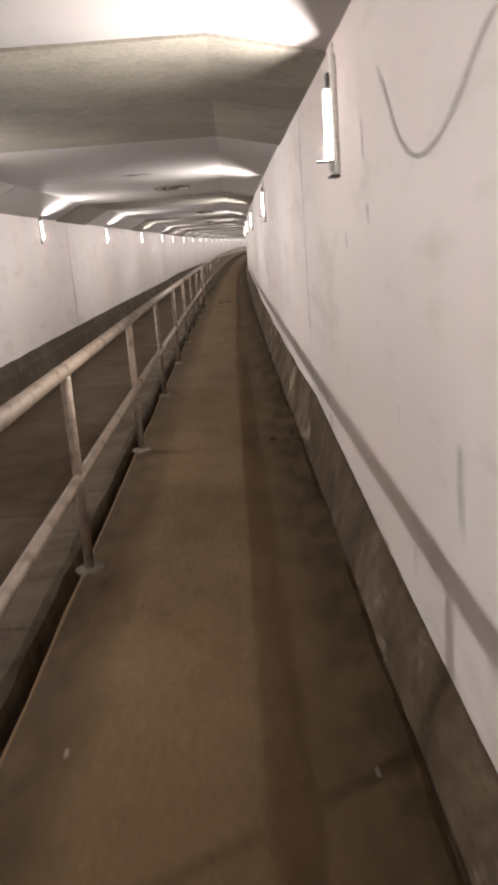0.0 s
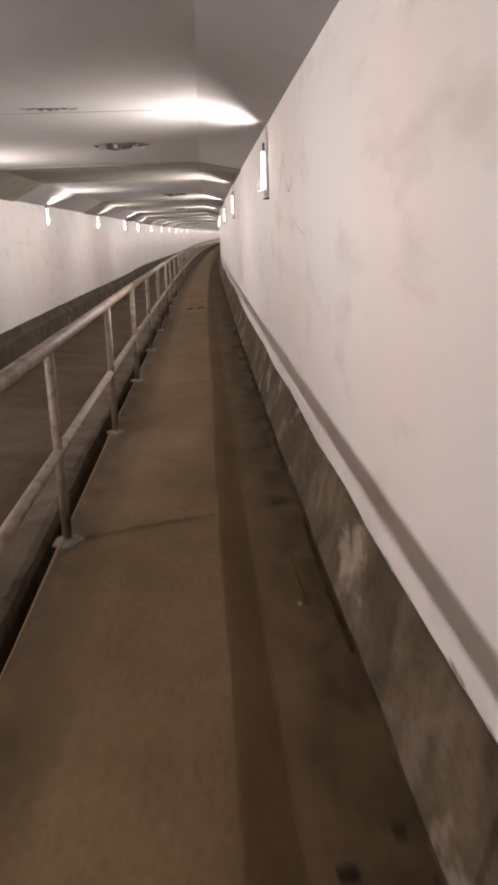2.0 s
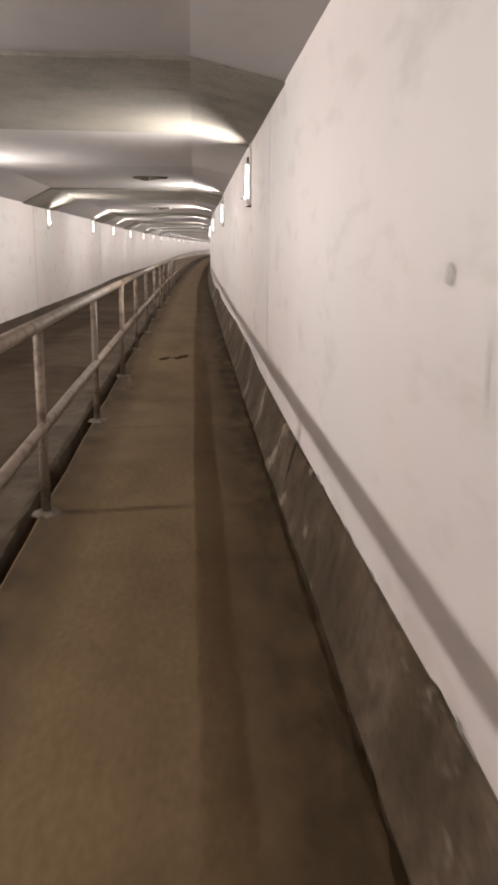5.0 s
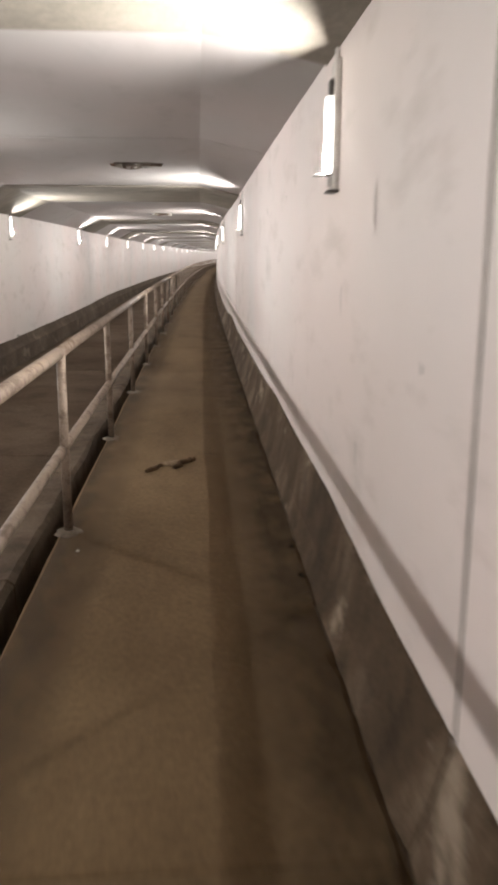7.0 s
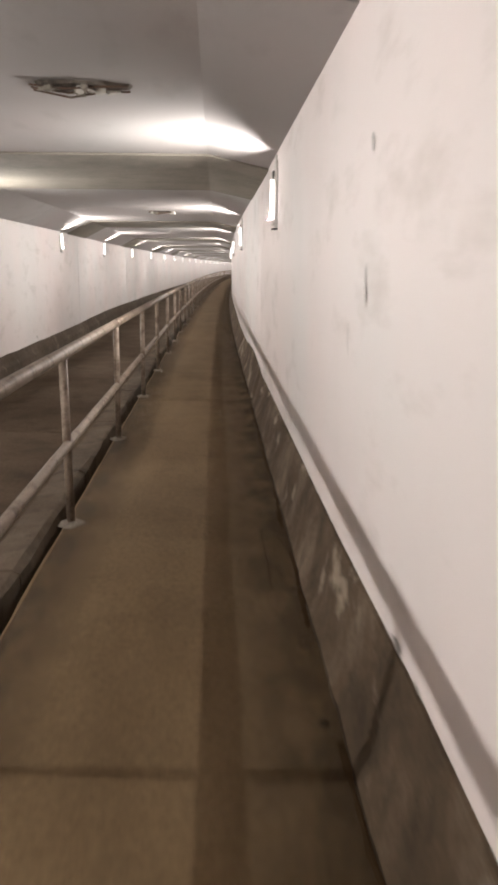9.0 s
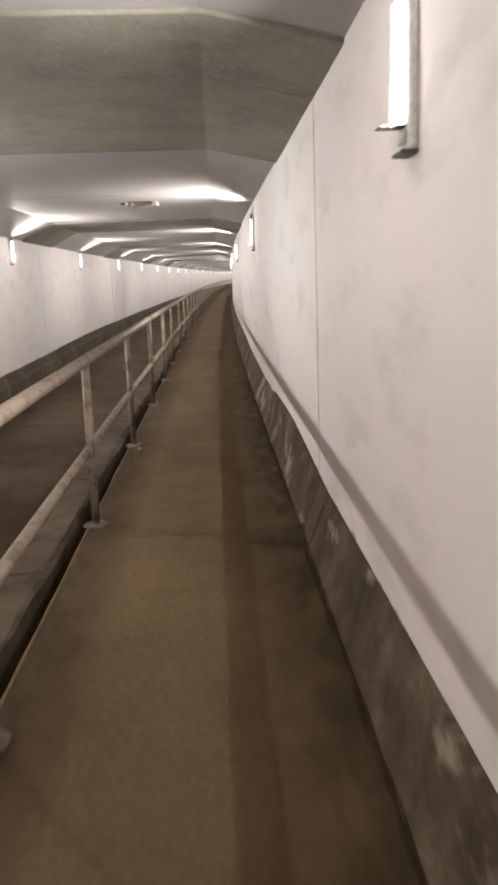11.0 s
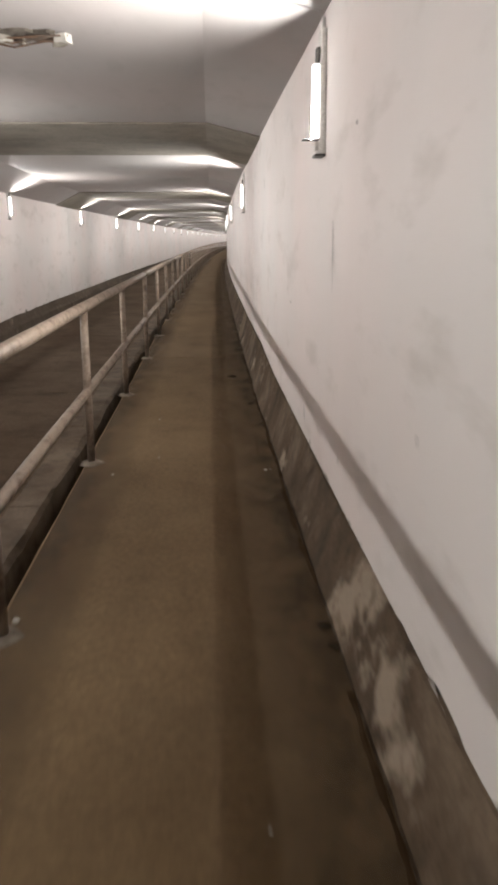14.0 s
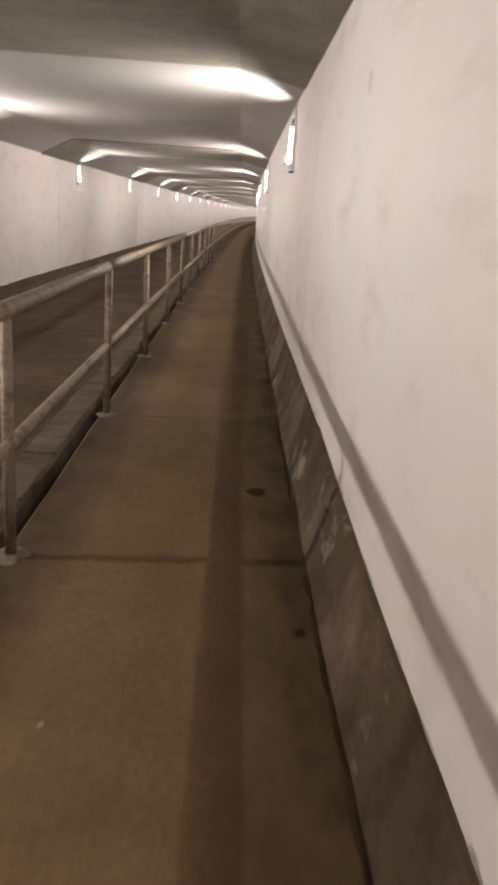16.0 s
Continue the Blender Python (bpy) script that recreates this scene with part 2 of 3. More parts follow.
def box(bm, x0, x1, y0, y1, z0, z1, bevel=0.0):
    r = bmesh.ops.create_cube(bm, size=1.0, matrix=Matrix.Translation(((x0 + x1) / 2, (y0 + y1) / 2, (z0 + z1) / 2)) @ Matrix.Diagonal((x1 - x0, y1 - y0, z1 - z0, 1)))
    if bevel:
        edges = list({e for v in r["verts"] for e in v.link_edges})
        bmesh.ops.bevel(bm, geom=edges, offset=bevel, segments=1, affect="EDGES")


# ---- structure ----
joints = [-15.9, -4.2, 7.5, 19.05, 30.65, 42.6] + [42.6 + BAY * k for k in range(1, 15)]
bands = [(-17.3, -14.2), (-5.6, -2.2), (5.85, 9.5), (18.1, 21.3), (29.65, 33.1), (41.15, 44.1)] + [(j - 1.45, j + 1.7) for j in joints[6:]]

# ceiling: painted bays, with bare bands either side of every joint, in one mesh
bm = bmesh.new()


def ceiling_section(drop):
    return [(WALL_L - 0.3, TOP_L - 0.05), (WALL_L, TOP_L - drop), (CREASE_L, CEIL - drop), (CREASE_R, CEIL - drop), (WALL_R, TOP_R - drop), (WALL_R + 0.3, TOP_R - 0.05), (WALL_R + 0.3, 2.9), (WALL_L - 0.3, 2.9)]


at = S0
for j, (a, b) in zip(joints, bands):
    mid = j - BAY / 2
    for s0, s1 in ((at, mid - 0.012), (mid + 0.012, a)):
        if s1 - s0 > 0.05 and s0 >= S0:
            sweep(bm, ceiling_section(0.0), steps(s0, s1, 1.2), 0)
    if a > S0:
        for s0, s1 in ((a, j - 0.006), (j + 0.006, b)):
            sweep(bm, ceiling_section(0.02), steps(s0, s1, 0.6), 1, lambda i, s: (0, wobble(s, i, 0.004)) if 0 < i < 5 else (0, 0))
        at = b
sweep(bm, [(u, w + 0.03 if w < 2.6 else w + 0.06) for u, w in ceiling_section(0)], steps(S0, S1, 3), 2)
tagged(part("ceiling", bm, [SHADED_CEILING_PAINT, BARE, GRIME_SHADE]), "white painted concrete tunnel ceiling, greyed for shade, with bare unpainted bands", "ceiling", kind="structure")



def low_edge(s):
    """Height of the lower edge of the white paint on the nearer wall."""
    return float(np.interp(s, [2, 3.36, 4.15, 5.34, 7.33, 9.04, 9.53, 10.44, 11.81, 13.2, 14.25, 15.6, 17.67, 19.8, 21.0, 22.2, 23.6, 24.9, 30.3, 31.1, 32.2, 33.8, 34.3, 36.8, 39.4, 41, 50],
                          [0.17, 0.17, 0.2, 0.26, 0.36, 0.32, 0.34, 0.31, 0.34, 0.3, 0.33, 0.32, 0.31, 0.32, 0.38, 0.37, 0.39, 0.35, 0.29, 0.32, 0.36, 0.33, 0.27, 0.28, 0.29, 0.34, 0.32]))


# solid walls behind the paint
for name, u0, u1 in (("wall_right", WALL_R + 0.008, WALL_R + 0.5), ("wall_left", WALL_L - 0.5, WALL_L - 0.008)):
    bm = bmesh.new()
    sweep(bm, [(u0, -0.9), (u1, -0.9), (u1, 2.5), (u0, 2.5)], steps(S0, S1, 2.0))
    wall = tagged(part(name, bm, BARE), "white painted concrete tunnel wall with vertical joints", "wall", kind="structure")
    right = name == "wall_right"
    for k in range(len(joints) - 1):
        s0, s1 = max(S0, joints[k] + 0.016), joints[k + 1] - 0.016
        if s1 < S0 + 1:
            continue
        bm = bmesh.new()
        low = 0.0 if right else -0.01
        face, back, top = (WALL_R, WALL_R + 0.02, TOP_R + 0.02) if right else (WALL_L, WALL_L - 0.02, TOP_L + 0.02)
        section = [(face, low), (face, 0.8), (face, 1.6), (face, top), (back, top), (back, low)]
        seed = 3 if right else 11

        def ragged(i, s):
            du = wobble(s, i + seed, 0.0015)
            return (du if i < 4 else 0, (low_edge(s) + wobble(s, seed, 0.035) if right else wobble(s, seed, 0.05)) if i in (0, 5) else 0)

        sweep(bm, section, steps(s0, s1, 0.09 if s0 < 60 else 0.4), 0, ragged)
        part("wall_panel", bm, WALL, wall)

# bare concrete base along the foot of each wall
plinth = holder("plinth_right", "dark damp concrete base in stained and patched blocks", "wall base", "structure")
for s, e in zip(joints, joints[1:]):
    s, e = max(s, S0), min(e, S1)
    bm = bmesh.new()
    sweep(bm, [(WALL_R + 0.05, -0.3), (FOOT_R, -0.3), (FOOT_R, 0.0), (FOOT_R + 0.045, 0.12), (0.345, 0.02), (WALL_R + 0.05, 0.03)], steps(s + 0.007, e - 0.007, 0.12), 0,
          lambda i, q: ((0.012 if 1 < i < 5 and min(q - s, e - q) < 0.02 else 0) + (wobble(q, i + 20, 0.009) if i in (2, 3, 4) else 0), low_edge(q) if i > 3 else 0))
    part("plinth_block", bm, PLINTH, plinth)
bm = bmesh.new()
sweep(bm, [(WALL_L - 0.05, -0.9), (WALL_L - 0.05, 0.06), (WALL_L + 0.012, 0.04), (WALL_L + 0.05, -0.08), (WALL_L + 0.1, -0.13), (WALL_L + 0.13, ROAD - 0.05), (WALL_L + 0.13, -0.9)], steps(S0, S1, 0.3), 0, lambda i, s: (wobble(s, i + 40, 0.01), wobble(s, i + 50, 0.014)) if i in (2, 3, 4) else (0, 0))
tagged(part("plinth_left", bm, LEDGE), "dark crumbling concrete ledge along the wall foot", "wall base", kind="structure")

# ground under everything, with the gutter beside the walkway; its near-black paints in the gap's shade
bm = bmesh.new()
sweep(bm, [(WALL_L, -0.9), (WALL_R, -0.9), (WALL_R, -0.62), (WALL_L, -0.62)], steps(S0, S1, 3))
tagged(part("ground", bm, GRIME_SHADE), "dark dirty gutter floor with painted shade, under road and walkway", "ground", kind="structure")

# end walls added beyond view to close the modelled tunnel
for name, s in (("closing_wall_near", S0), ("closing_wall_far", S1)):
    bm = bmesh.new()
    c = bend(-1.8, s, 0.8)
    box(bm, c.x - 3, c.x + 3, c.y - 0.15, c.y + 0.15, c.z - 2, c.z + 2.4)
    tagged(part(name, bm, WALL), "plain white wall added to close the modelled tunnel", "wall", kind="structure")

# ---- walkway and road ----
walkway = holder("pavement", "raised brown concrete walkway of long worn slabs", "walkway", "structure")
road = holder("road", "sunken grey concrete roadway of large slabs", "road", "structure")
kerb = holder("kerb", "rough low concrete kerb beside the dark gutter", "kerb", "structure")

for s, e in zip(joints, joints[1:]):
    s, e = max(s, S0), min(e, S1)
    bm = bmesh.new()
    g = 0.003
    section = [(EDGE_L, -0.5), (EDGE_L, -0.012), (EDGE_L + 0.012, 0.0), (-0.65, 0.002), (-0.2, 0.0), (FOOT_R + 0.03, -0.004), (FOOT_R + 0.03, -0.5)]
    sweep(bm, section, [s + g, s + g + 0.012] + steps(s + 0.15, e - 0.15, 0.25)[0:] + [e - g - 0.012, e - g], 0,
          lambda i, q: ((wobble(q, i + 60, 0.008) if i in (1, 2) else 0), (-0.006 if min(q - s, e - q) < 0.01 else 0) + wobble(q, i + 70, 0.002) if i < 6 and i > 0 else 0))
    part("slab", bm, FLOOR, walkway)
s = JOINT - 3 * BAY / 1
while s < S1:
    e = min(s + BAY / 2, S1)
    bm = bmesh.new()
    sweep(bm, [(WALL_L + 0.15, ROAD - 0.25), (WALL_L + 0.15, ROAD + 0.02), (-2.6, ROAD + 0.03), (-1.57, ROAD), (-1.57, ROAD - 0.25)], steps(max(s, S0) + 0.008, e - 0.008, 0.8) if e > S0 + 1 else steps(S0, S0 + 1, 0.5))
    if e > S0 + 1:
        part("road_slab", bm, ROADWAY, road)
    else:
        bm.free()
    s = e
s = POST0 - 8 * SPAN
while s < S1:
    e = min(s + SPAN, S1)
    bm = bmesh.new()
    sweep(bm, [(-1.58, -0.66), (-1.58, -0.32), (-1.55, -0.29), (-1.35, -0.285), (-1.315, -0.31), (-1.3, -0.66)], steps(s + 0.01, e - 0.01, 0.16), 0,
          lambda i, q: (wobble(q, i + 80, 0.02), wobble(q, i + 90, 0.016)) if i in (1, 2, 3, 4) else (0, 0))
    part("kerbstone", bm, KERB, kerb)
    s = e

# ---- railing ----
railing = holder("railing", "weathered tubular metal railing along the walkway edge", "railing")
bm = bmesh.new()
tube(bm, (0, 0, 0.0), (0, 0, 1.0), 0.025, 12)
post_mesh = part("post", bm, RAIL, railing, smooth=True).data
footings = []
for k in range(4):
    rng = random.Random(20 + k)
    bm = bmesh.new()
    n = 14
    rings = [[bm.verts.new(((0.024 + grow) * rng.uniform(0.85, 1.25) * math.cos(6.2832 * q / n), (0.024 + grow * 1.3) * rng.uniform(0.85, 1.25) * math.sin(6.2832 * q / n), z * rng.uniform(0.7, 1.2))) for q in range(n)] for grow, z in ((0.045, 0.001), (0.03, 0.012), (0.006, 0.02))]
    for low, high in zip(rings, rings[1:]):
        for q in range(n):
            bm.faces.new((low[q], low[(q + 1) % n], high[(q + 1) % n], high[q]))
    bm.faces.new(rings[-1])
    bm.faces.new(rings[0][::-1])
    ob = part("footing", bm, MORTAR, railing)
    footings.append(ob.data)
    bpy.data.objects.remove(ob)
bpy.data.objects.remove(bpy.data.objects["post"])
RAIL_U = -1.0
post_stations = [POST0 + SPAN * i for i in range(-8, 90)]
for s in post_stations:
    if s < S0 + 0.3 or s > S1 - 0.3:
        continue
    p = new("post", post_mesh)
    p.parent = railing
    p.matrix_basis = Matrix.Translation(bend(RAIL_U + random.uniform(-0.008, 0.008), s, 0.0)) @ pose(0, 0, 0, random.uniform(-0.6, 0.6), random.uniform(-0.6, 0.6), heading(s))
    f = tagged(new("footing", random.choice(footings)), "rough pale mortar round the post foot")
    f.parent = p
for i in range(0, len(post_stations) - 1, 3):
    a, b = post_stations[i], post_stations[min(i + 3, len(post_stations) - 1)]
    if a < S0 + 0.3 or b > S1 - 0.3:
        continue
    for name, w, r in (("top_rail", 1.0, 0.034), ("mid_rail", 0.475, 0.027)):
        bm = bmesh.new()
        ring = [(RAIL_U + r * math.cos(q * math.pi / 5), w + r * math.sin(q * math.pi / 5)) for q in range(10)]
        sweep(bm, ring, steps(a + 0.002, b - 0.002, 0.6), 0, lambda i, s: (wobble(s * 0.4, 5 + w, 0.002), wobble(s * 0.4, 9 + w, 0.002)))
        part(name, bm, RAIL, railing, smooth=True)

# ---- wall lamps ----


def wall_lamp():
    """A narrow upright batten lamp; the wall is at x = 0 and the lit strip looks towards -x."""
    lamp = holder("wall_lamp", "lit narrow white batten lamp fixed upright to the tunnel wall", "wall lamp", group="wall lamps")
    bm = bmesh.new()
    box(bm, -0.026, 0.0, -0.055, 0.055, -0.215, 0.31, 0.007)
    part("housing", bm, FIXTURE, lamp, "pale grey metal housing")
    bm = bmesh.new()
    box(bm, -0.046, -0.025, -0.026, 0.026, -0.15, 0.165, 0.008)
    part("lens", bm, PANEL, lamp, "glowing white lens")
    bm = bmesh.new()
    box(bm, -0.049, -0.0455, -0.011, 0.011, -0.147, -0.072)
    bm.faces.ensure_lookup_table()
    for f in bm.faces:
        f.material_index = 0 if f.calc_center_median().x < -0.0485 else 1
    part("lamp_core", bm, [LED, FIXTURE], lamp, "brightest strip of the lens")
    # baffles added beside the core to narrow its light to a fan
    for side in (-1, 1):
        bm = bmesh.new()
        box(bm, -0.057, -0.045, side * 0.023 - 0.003, side * 0.023 + 0.003, -0.15, 0.165, 0.002)
        part("fan_baffle", bm, PANEL, lamp, "glowing baffle added to narrow the lamp's fan of light")
    # added shield that keeps the lamp's light off the walkway below
    bm = bmesh.new()
    box(bm, -0.101, -0.024, -0.034, 0.036, -0.1545, -0.151, 0.001)
    part("light_shield", bm, CAP, lamp, "thin dark shield added to cut light downwards")
    for z0, z1 in ((-0.2, -0.16), (0.17, 0.235)):
        bm = bmesh.new()
        box(bm, -0.044, -0.024, -0.026, 0.026, z0, z1, 0.006)
        part("end_clip", bm, CAP if z0 > 0 else FIXTURE, lamp, "dark end clip" if z0 > 0 else "")
    bm = bmesh.new()
    box(bm, -0.048, 0.0, -0.058, 0.058, -0.228, -0.216, 0.003)
    part("bottom_rim", bm, CAP, lamp, "dark metal bottom rim")
    bm = bmesh.new()
    tube(bm, (-0.012, 0, 0.3), (-0.012, 0, 0.36), 0.009, 8)
    part("conduit", bm, FIXTURE, lamp, "thin grey conduit")
    return lamp


first = wall_lamp()
lamp_places = [(WALL_R, s, 0) for s in [LAMP_R - 2 * LAMP_STEP, LAMP_R - LAMP_STEP, 5.58, 13.25, 20.95, 28.5, 36.73] + [44.9 + LAMP_STEP * i for i in range(0, 21)]] + [(WALL_L, s, 180) for s in [-6.4, 1.5, 9.0, 16.65, 24.15, 32.2, 40.15] + [48.1 + 7.95 * i for i in range(20)]]
for n, (u, s, turn) in enumerate(lamp_places):
    m = Matrix.Translation(bend(u, s, 2.0)) @ pose(0, 0, 0, 0, 0, heading(s) + turn)
    if n == 0:
        first.matrix_basis = m
    else:
        copy_thing(first, m)

# ---- marks on the nearer wall ----
wall_right = bpy.data.objects["wall_right"]


def ribbon(name, line, width, mat, label=""):
    """A flat painted or stained line on the nearer wall, through (s, w) places, smoothed and uneven."""
    pts = []
    for i in range(len(line) - 1):
        p0, p1, p2, p3 = (Vector(line[max(0, min(len(line) - 1, i + d))]) for d in (-1, 0, 1, 2))
        for q in range(6):
            t = q / 6
            pts.append(0.5 * (2 * p1 + (p2 - p0) * t + (2 * p0 - 5 * p1 + 4 * p2 - p3) * t * t + (3 * p1 - p0 - 3 * p2 + p3) * t ** 3))
    pts.append(Vector(line[-1]))
    bm = bmesh.new()
    rows = []
    for i, p in enumerate(pts):
        d = (pts[min(i + 1, len(pts) - 1)] - pts[max(i - 1, 0)]).normalized()
        side = Vector((-d.y, d.x)) * width * (0.5 + 0.35 * noise.noise((i * 0.7, p.x, 1.0)))
        side *= min(1.0, 0.08 + math.sin(math.pi * i / (len(pts) - 1)) * (1.1 if len(pts) < 20 else 3.0))
        rows.append([bm.verts.new(bend(WALL_R - 0.0035, q.x, q.y)) for q in (p - side, p + side)])
    for a, b in zip(rows, rows[1:]):
        bm.faces.new((a[0], b[0], b[1], a[1]))
    return part(name, bm, mat, wall_right, label)


ribbon("scrawl", [(4.56, 2.07), (4.39, 1.93), (4.23, 1.79), (4.01, 1.71), (3.79, 1.72), (3.58, 1.79), (3.43, 1.87), (3.3, 1.92)], 0.016, SMEAR, "faint grey curved line drawn on the paint")
ribbon("scrawl", [(12.35, 1.74), (12.25, 1.78), (12.12, 1.89), (12.0, 1.98), (11.89, 1.94), (11.77, 1.82), (11.64, 1.76), (11.53, 1.77), (11.46, 1.8), (11.39, 1.84)], 0.016, STAIN, "rusty brown zigzag line on the paint")
ribbon("scrawl", [(11.61, 1.6), (11.13, 1.52), (10.85, 1.48), (10.77, 1.5)], 0.01, FAINT, "faint grey curved line drawn on the paint")
for s, w0, w1, width, mat in ((14.64, 1.36, 1.31, 0.045, SMEAR), (13.77, 1.02, 0.95, 0.008, DARKMARK), (13.64, 1.11, 1.1, 0.012, DARKMARK), (14.32, 1.85, 1.83, 0.012, SMEAR),
                              (13.93, 0.76, 0.61, 0.006, DARKMARK), (13.87, 0.71, 0.65, 0.03, SMEAR), (14.37, 1.24, 1.06, 0.005, SMEAR), (13.94, 0.52, 0.49, 0.018, SMEAR),
                              (13.45, 0.79, 0.71, 0.014, SMEAR), (17.0, 0.56, 0.38, 0.01, STAIN), (22.97, 1.91, 1.89, 0.012, DARKMARK), (24.49, 1.49, 1.34, 0.02, SMEAR),
                              (22.37, 1.12, 1.09, 0.014, DARKMARK), (22.34, 1.09, 0.94, 0.005, SMEAR), (22.45, 0.78, 0.68, 0.016, SMEAR), (24.44, 1.9, 1.84, 0.03, SMEAR),
                              (24.82, 1.27, 1.13, 0.01, SMEAR), (20.76, 1.38, 1.25, 0.016, SMEAR), (20.15, 1.76, 1.57, 0.02, FAINT), (20.35, 0.8, 0.67, 0.012, SMEAR), (19.48, 1.21, 1.19, 0.03, SMEAR),
                              (35.9, 1.82, 1.81, 0.014, DARKMARK), (36.4, 1.49, 1.18, 0.02, SMEAR), (34.91, 0.9, 0.86, 0.012, SMEAR), (36.15, 0.5, 0.46, 0.012, SMEAR), (37.33, 0.49, 0.39, 0.03, SMEAR),
                              (32.82, 1.51, 1.41, 0.01, DARKMARK), (38.1, 1.02, 1.0, 0.016, DARKMARK), (38.28, 1.1, 1.04, 0.012, SMEAR), (37.44, 0.56, 0.52, 0.008, DARKMARK),
                              (40.5, 1.95, 1.85, 0.04, FAINT), (3.59, 0.96, 0.71, 0.022, SMEAR), (4.89, 1.95, 1.78, 0.012, SMEAR), (4.82, 1.62, 1.54, 0.03, SMEAR), (5.42, 1.52, 1.44, 0.035, SMEAR),
                              (4.34, 0.92, 0.83, 0.012, FAINT), (6.4, 0.44, 0.36, 0.02, DARKMARK), (4.14, 0.47, 0.35, 0.02, SMEAR)):
    ribbon("stain", [(s, w0), (s + 0.006, w0 * 0.6 + w1 * 0.4), (s - 0.006, w1)], width * 1.25, mat)

# flaking paint along the lower edges of both walls
rng = random.Random(5)
for i in range(300):
    right = i < 240
    s = rng.uniform(2.0, 48.0) if right else rng.uniform(14.0, 70.0)
    wall, u, base = (wall_right, WALL_R - 0.0025, low_edge(s)) if right else (bpy.data.objects["wall_left"], WALL_L + 0.0025, 0.0)
    w = base + (abs(rng.gauss(0.004, 0.012)) if right else abs(rng.gauss(0.02, 0.06)))
    a, b, n = rng.uniform(0.015, 0.09), rng.uniform(0.008, 0.035), 11
    bm = bmesh.new()
    bm.faces.new([bm.verts.new(bend(u, s + a * rng.uniform(0.5, 1.2) * math.cos(6.2832 * q / n), w + b * rng.uniform(0.5, 1.3) * math.sin(6.2832 * q / n))) for q in range(n)])
    part("peeled_patch", bm, PEEL if right or i % 3 else LEDGE, wall)

# dark sealant in the upright wall joints
for j in joints:
    if j < S0 or j > 80:
        continue
    bm = bmesh.new()
    sweep(bm, [(WALL_R + 0.004, low_edge(j) - 0.02), (WALL_R + 0.03, low_edge(j) - 0.02), (WALL_R + 0.03, TOP_R), (WALL_R + 0.004, TOP_R)], [j - 0.016, j + 0.016])
    part("joint_filler", bm, FILLER, wall_right, "grey joint filler")

# ---- damaged ceiling ----


def broken_patch(u, s, length, width, seed):
    """Spalled concrete with loose flakes and bent bars under the ceiling."""
    rng = random.Random(seed)
    patch = holder("ceiling_damage", "broken patch of ceiling concrete with flakes and rusty bars", "damaged concrete", m=Matrix.Translation(bend(u, s, CEIL - 0.004)))
    bm = bmesh.new()
    ring, n = [], 26
    for i in range(n):
        q = 2 * math.pi * i / n
        r = 0.72 + 0.4 * rng.random()
        ring.append((length / 2 * r * math.cos(q), width / 2 * r * math.sin(q)))
    outer = [bm.verts.new((x, y, 0.006)) for x, y in ring]
    rim = [bm.verts.new((x * 0.93, y * 0.93, -0.006 - 0.012 * rng.random())) for x, y in ring]
    inner = [bm.verts.new((x * (0.5 + 0.2 * rng.random()), y * (0.5 + 0.2 * rng.random()), -0.004 - 0.02 * rng.random())) for x, y in ring]
    mid = bm.verts.new((0, 0, -0.01))
    for i in range(n):
        j = (i + 1) % n
        bm.faces.new((outer[i], outer[j], rim[j], rim[i]))
        bm.faces.new((rim[i], rim[j], inner[j], inner[i]))
        bm.faces.new((inner[i], inner[j], mid))
    part("broken_concrete", bm, HOLLOW_TONE, patch, "rough broken concrete, darkened for the hollow's shade")
    for i in range(7):
        bm = bmesh.new()
        x, y = rng.uniform(-0.45, 0.45) * length, rng.uniform(-0.4, 0.4) * width
        w, d = rng.uniform(0.02, 0.07), rng.uniform(0.015, 0.05)
        vs = [bm.verts.new((x + w * math.cos(q) * rng.uniform(0.6, 1.2), y + d * math.sin(q) * rng.uniform(0.6, 1.2), -0.024 - 0.03 * rng.random())) for q in (0.2, 1.5, 2.7, 3.9, 5.2)]
        top = [bm.verts.new((v.co.x * 0.98, v.co.y * 0.98, 0.0)) for v in vs]
        bm.faces.new(vs)
        bm.faces.new(top[::-1])
        for k in range(5):
            bm.faces.new((vs[k], top[k], top[(k + 1) % 5], vs[(k + 1) % 5]))
        part("flake", bm, RUBBISH if i % 3 == 0 else BARE, patch, "loose pale flake" if i % 3 == 0 else "")
    for i in range(3):
        bm = bmesh.new()
        y = (i - 1) * width * 0.22
        bend0 = [(-length * 0.55, y, -0.012), (-length * 0.15, y + 0.01, -0.03 - 0.01 * i), (length * 0.2, y - 0.01, -0.022), (length * 0.5, y + 0.02, -0.012)]
        for a, b in zip(bend0, bend0[1:]):
            tube(bm, a, b, 0.006, 6)
        part("steel_bar", bm, RUST, patch, "bent rusty bar")


# dark tone puts a hollow's shade into the patch, as no hole is cut
HOLLOW_TONE = concrete("broken_concrete", (0.07, 0.058, 0.045), (0.14, 0.12, 0.1), (0.3, 0.27, 0.23), 0.95, 6.0, 0.6, bump=0.9)
broken_patch(-1.07, 15.6, 0.56, 0.3, 1)
broken_patch(-0.92, 26.8, 0.54, 0.34, 2)
broken_patch(-1.2, 37.75, 0.48, 0.28, 3)


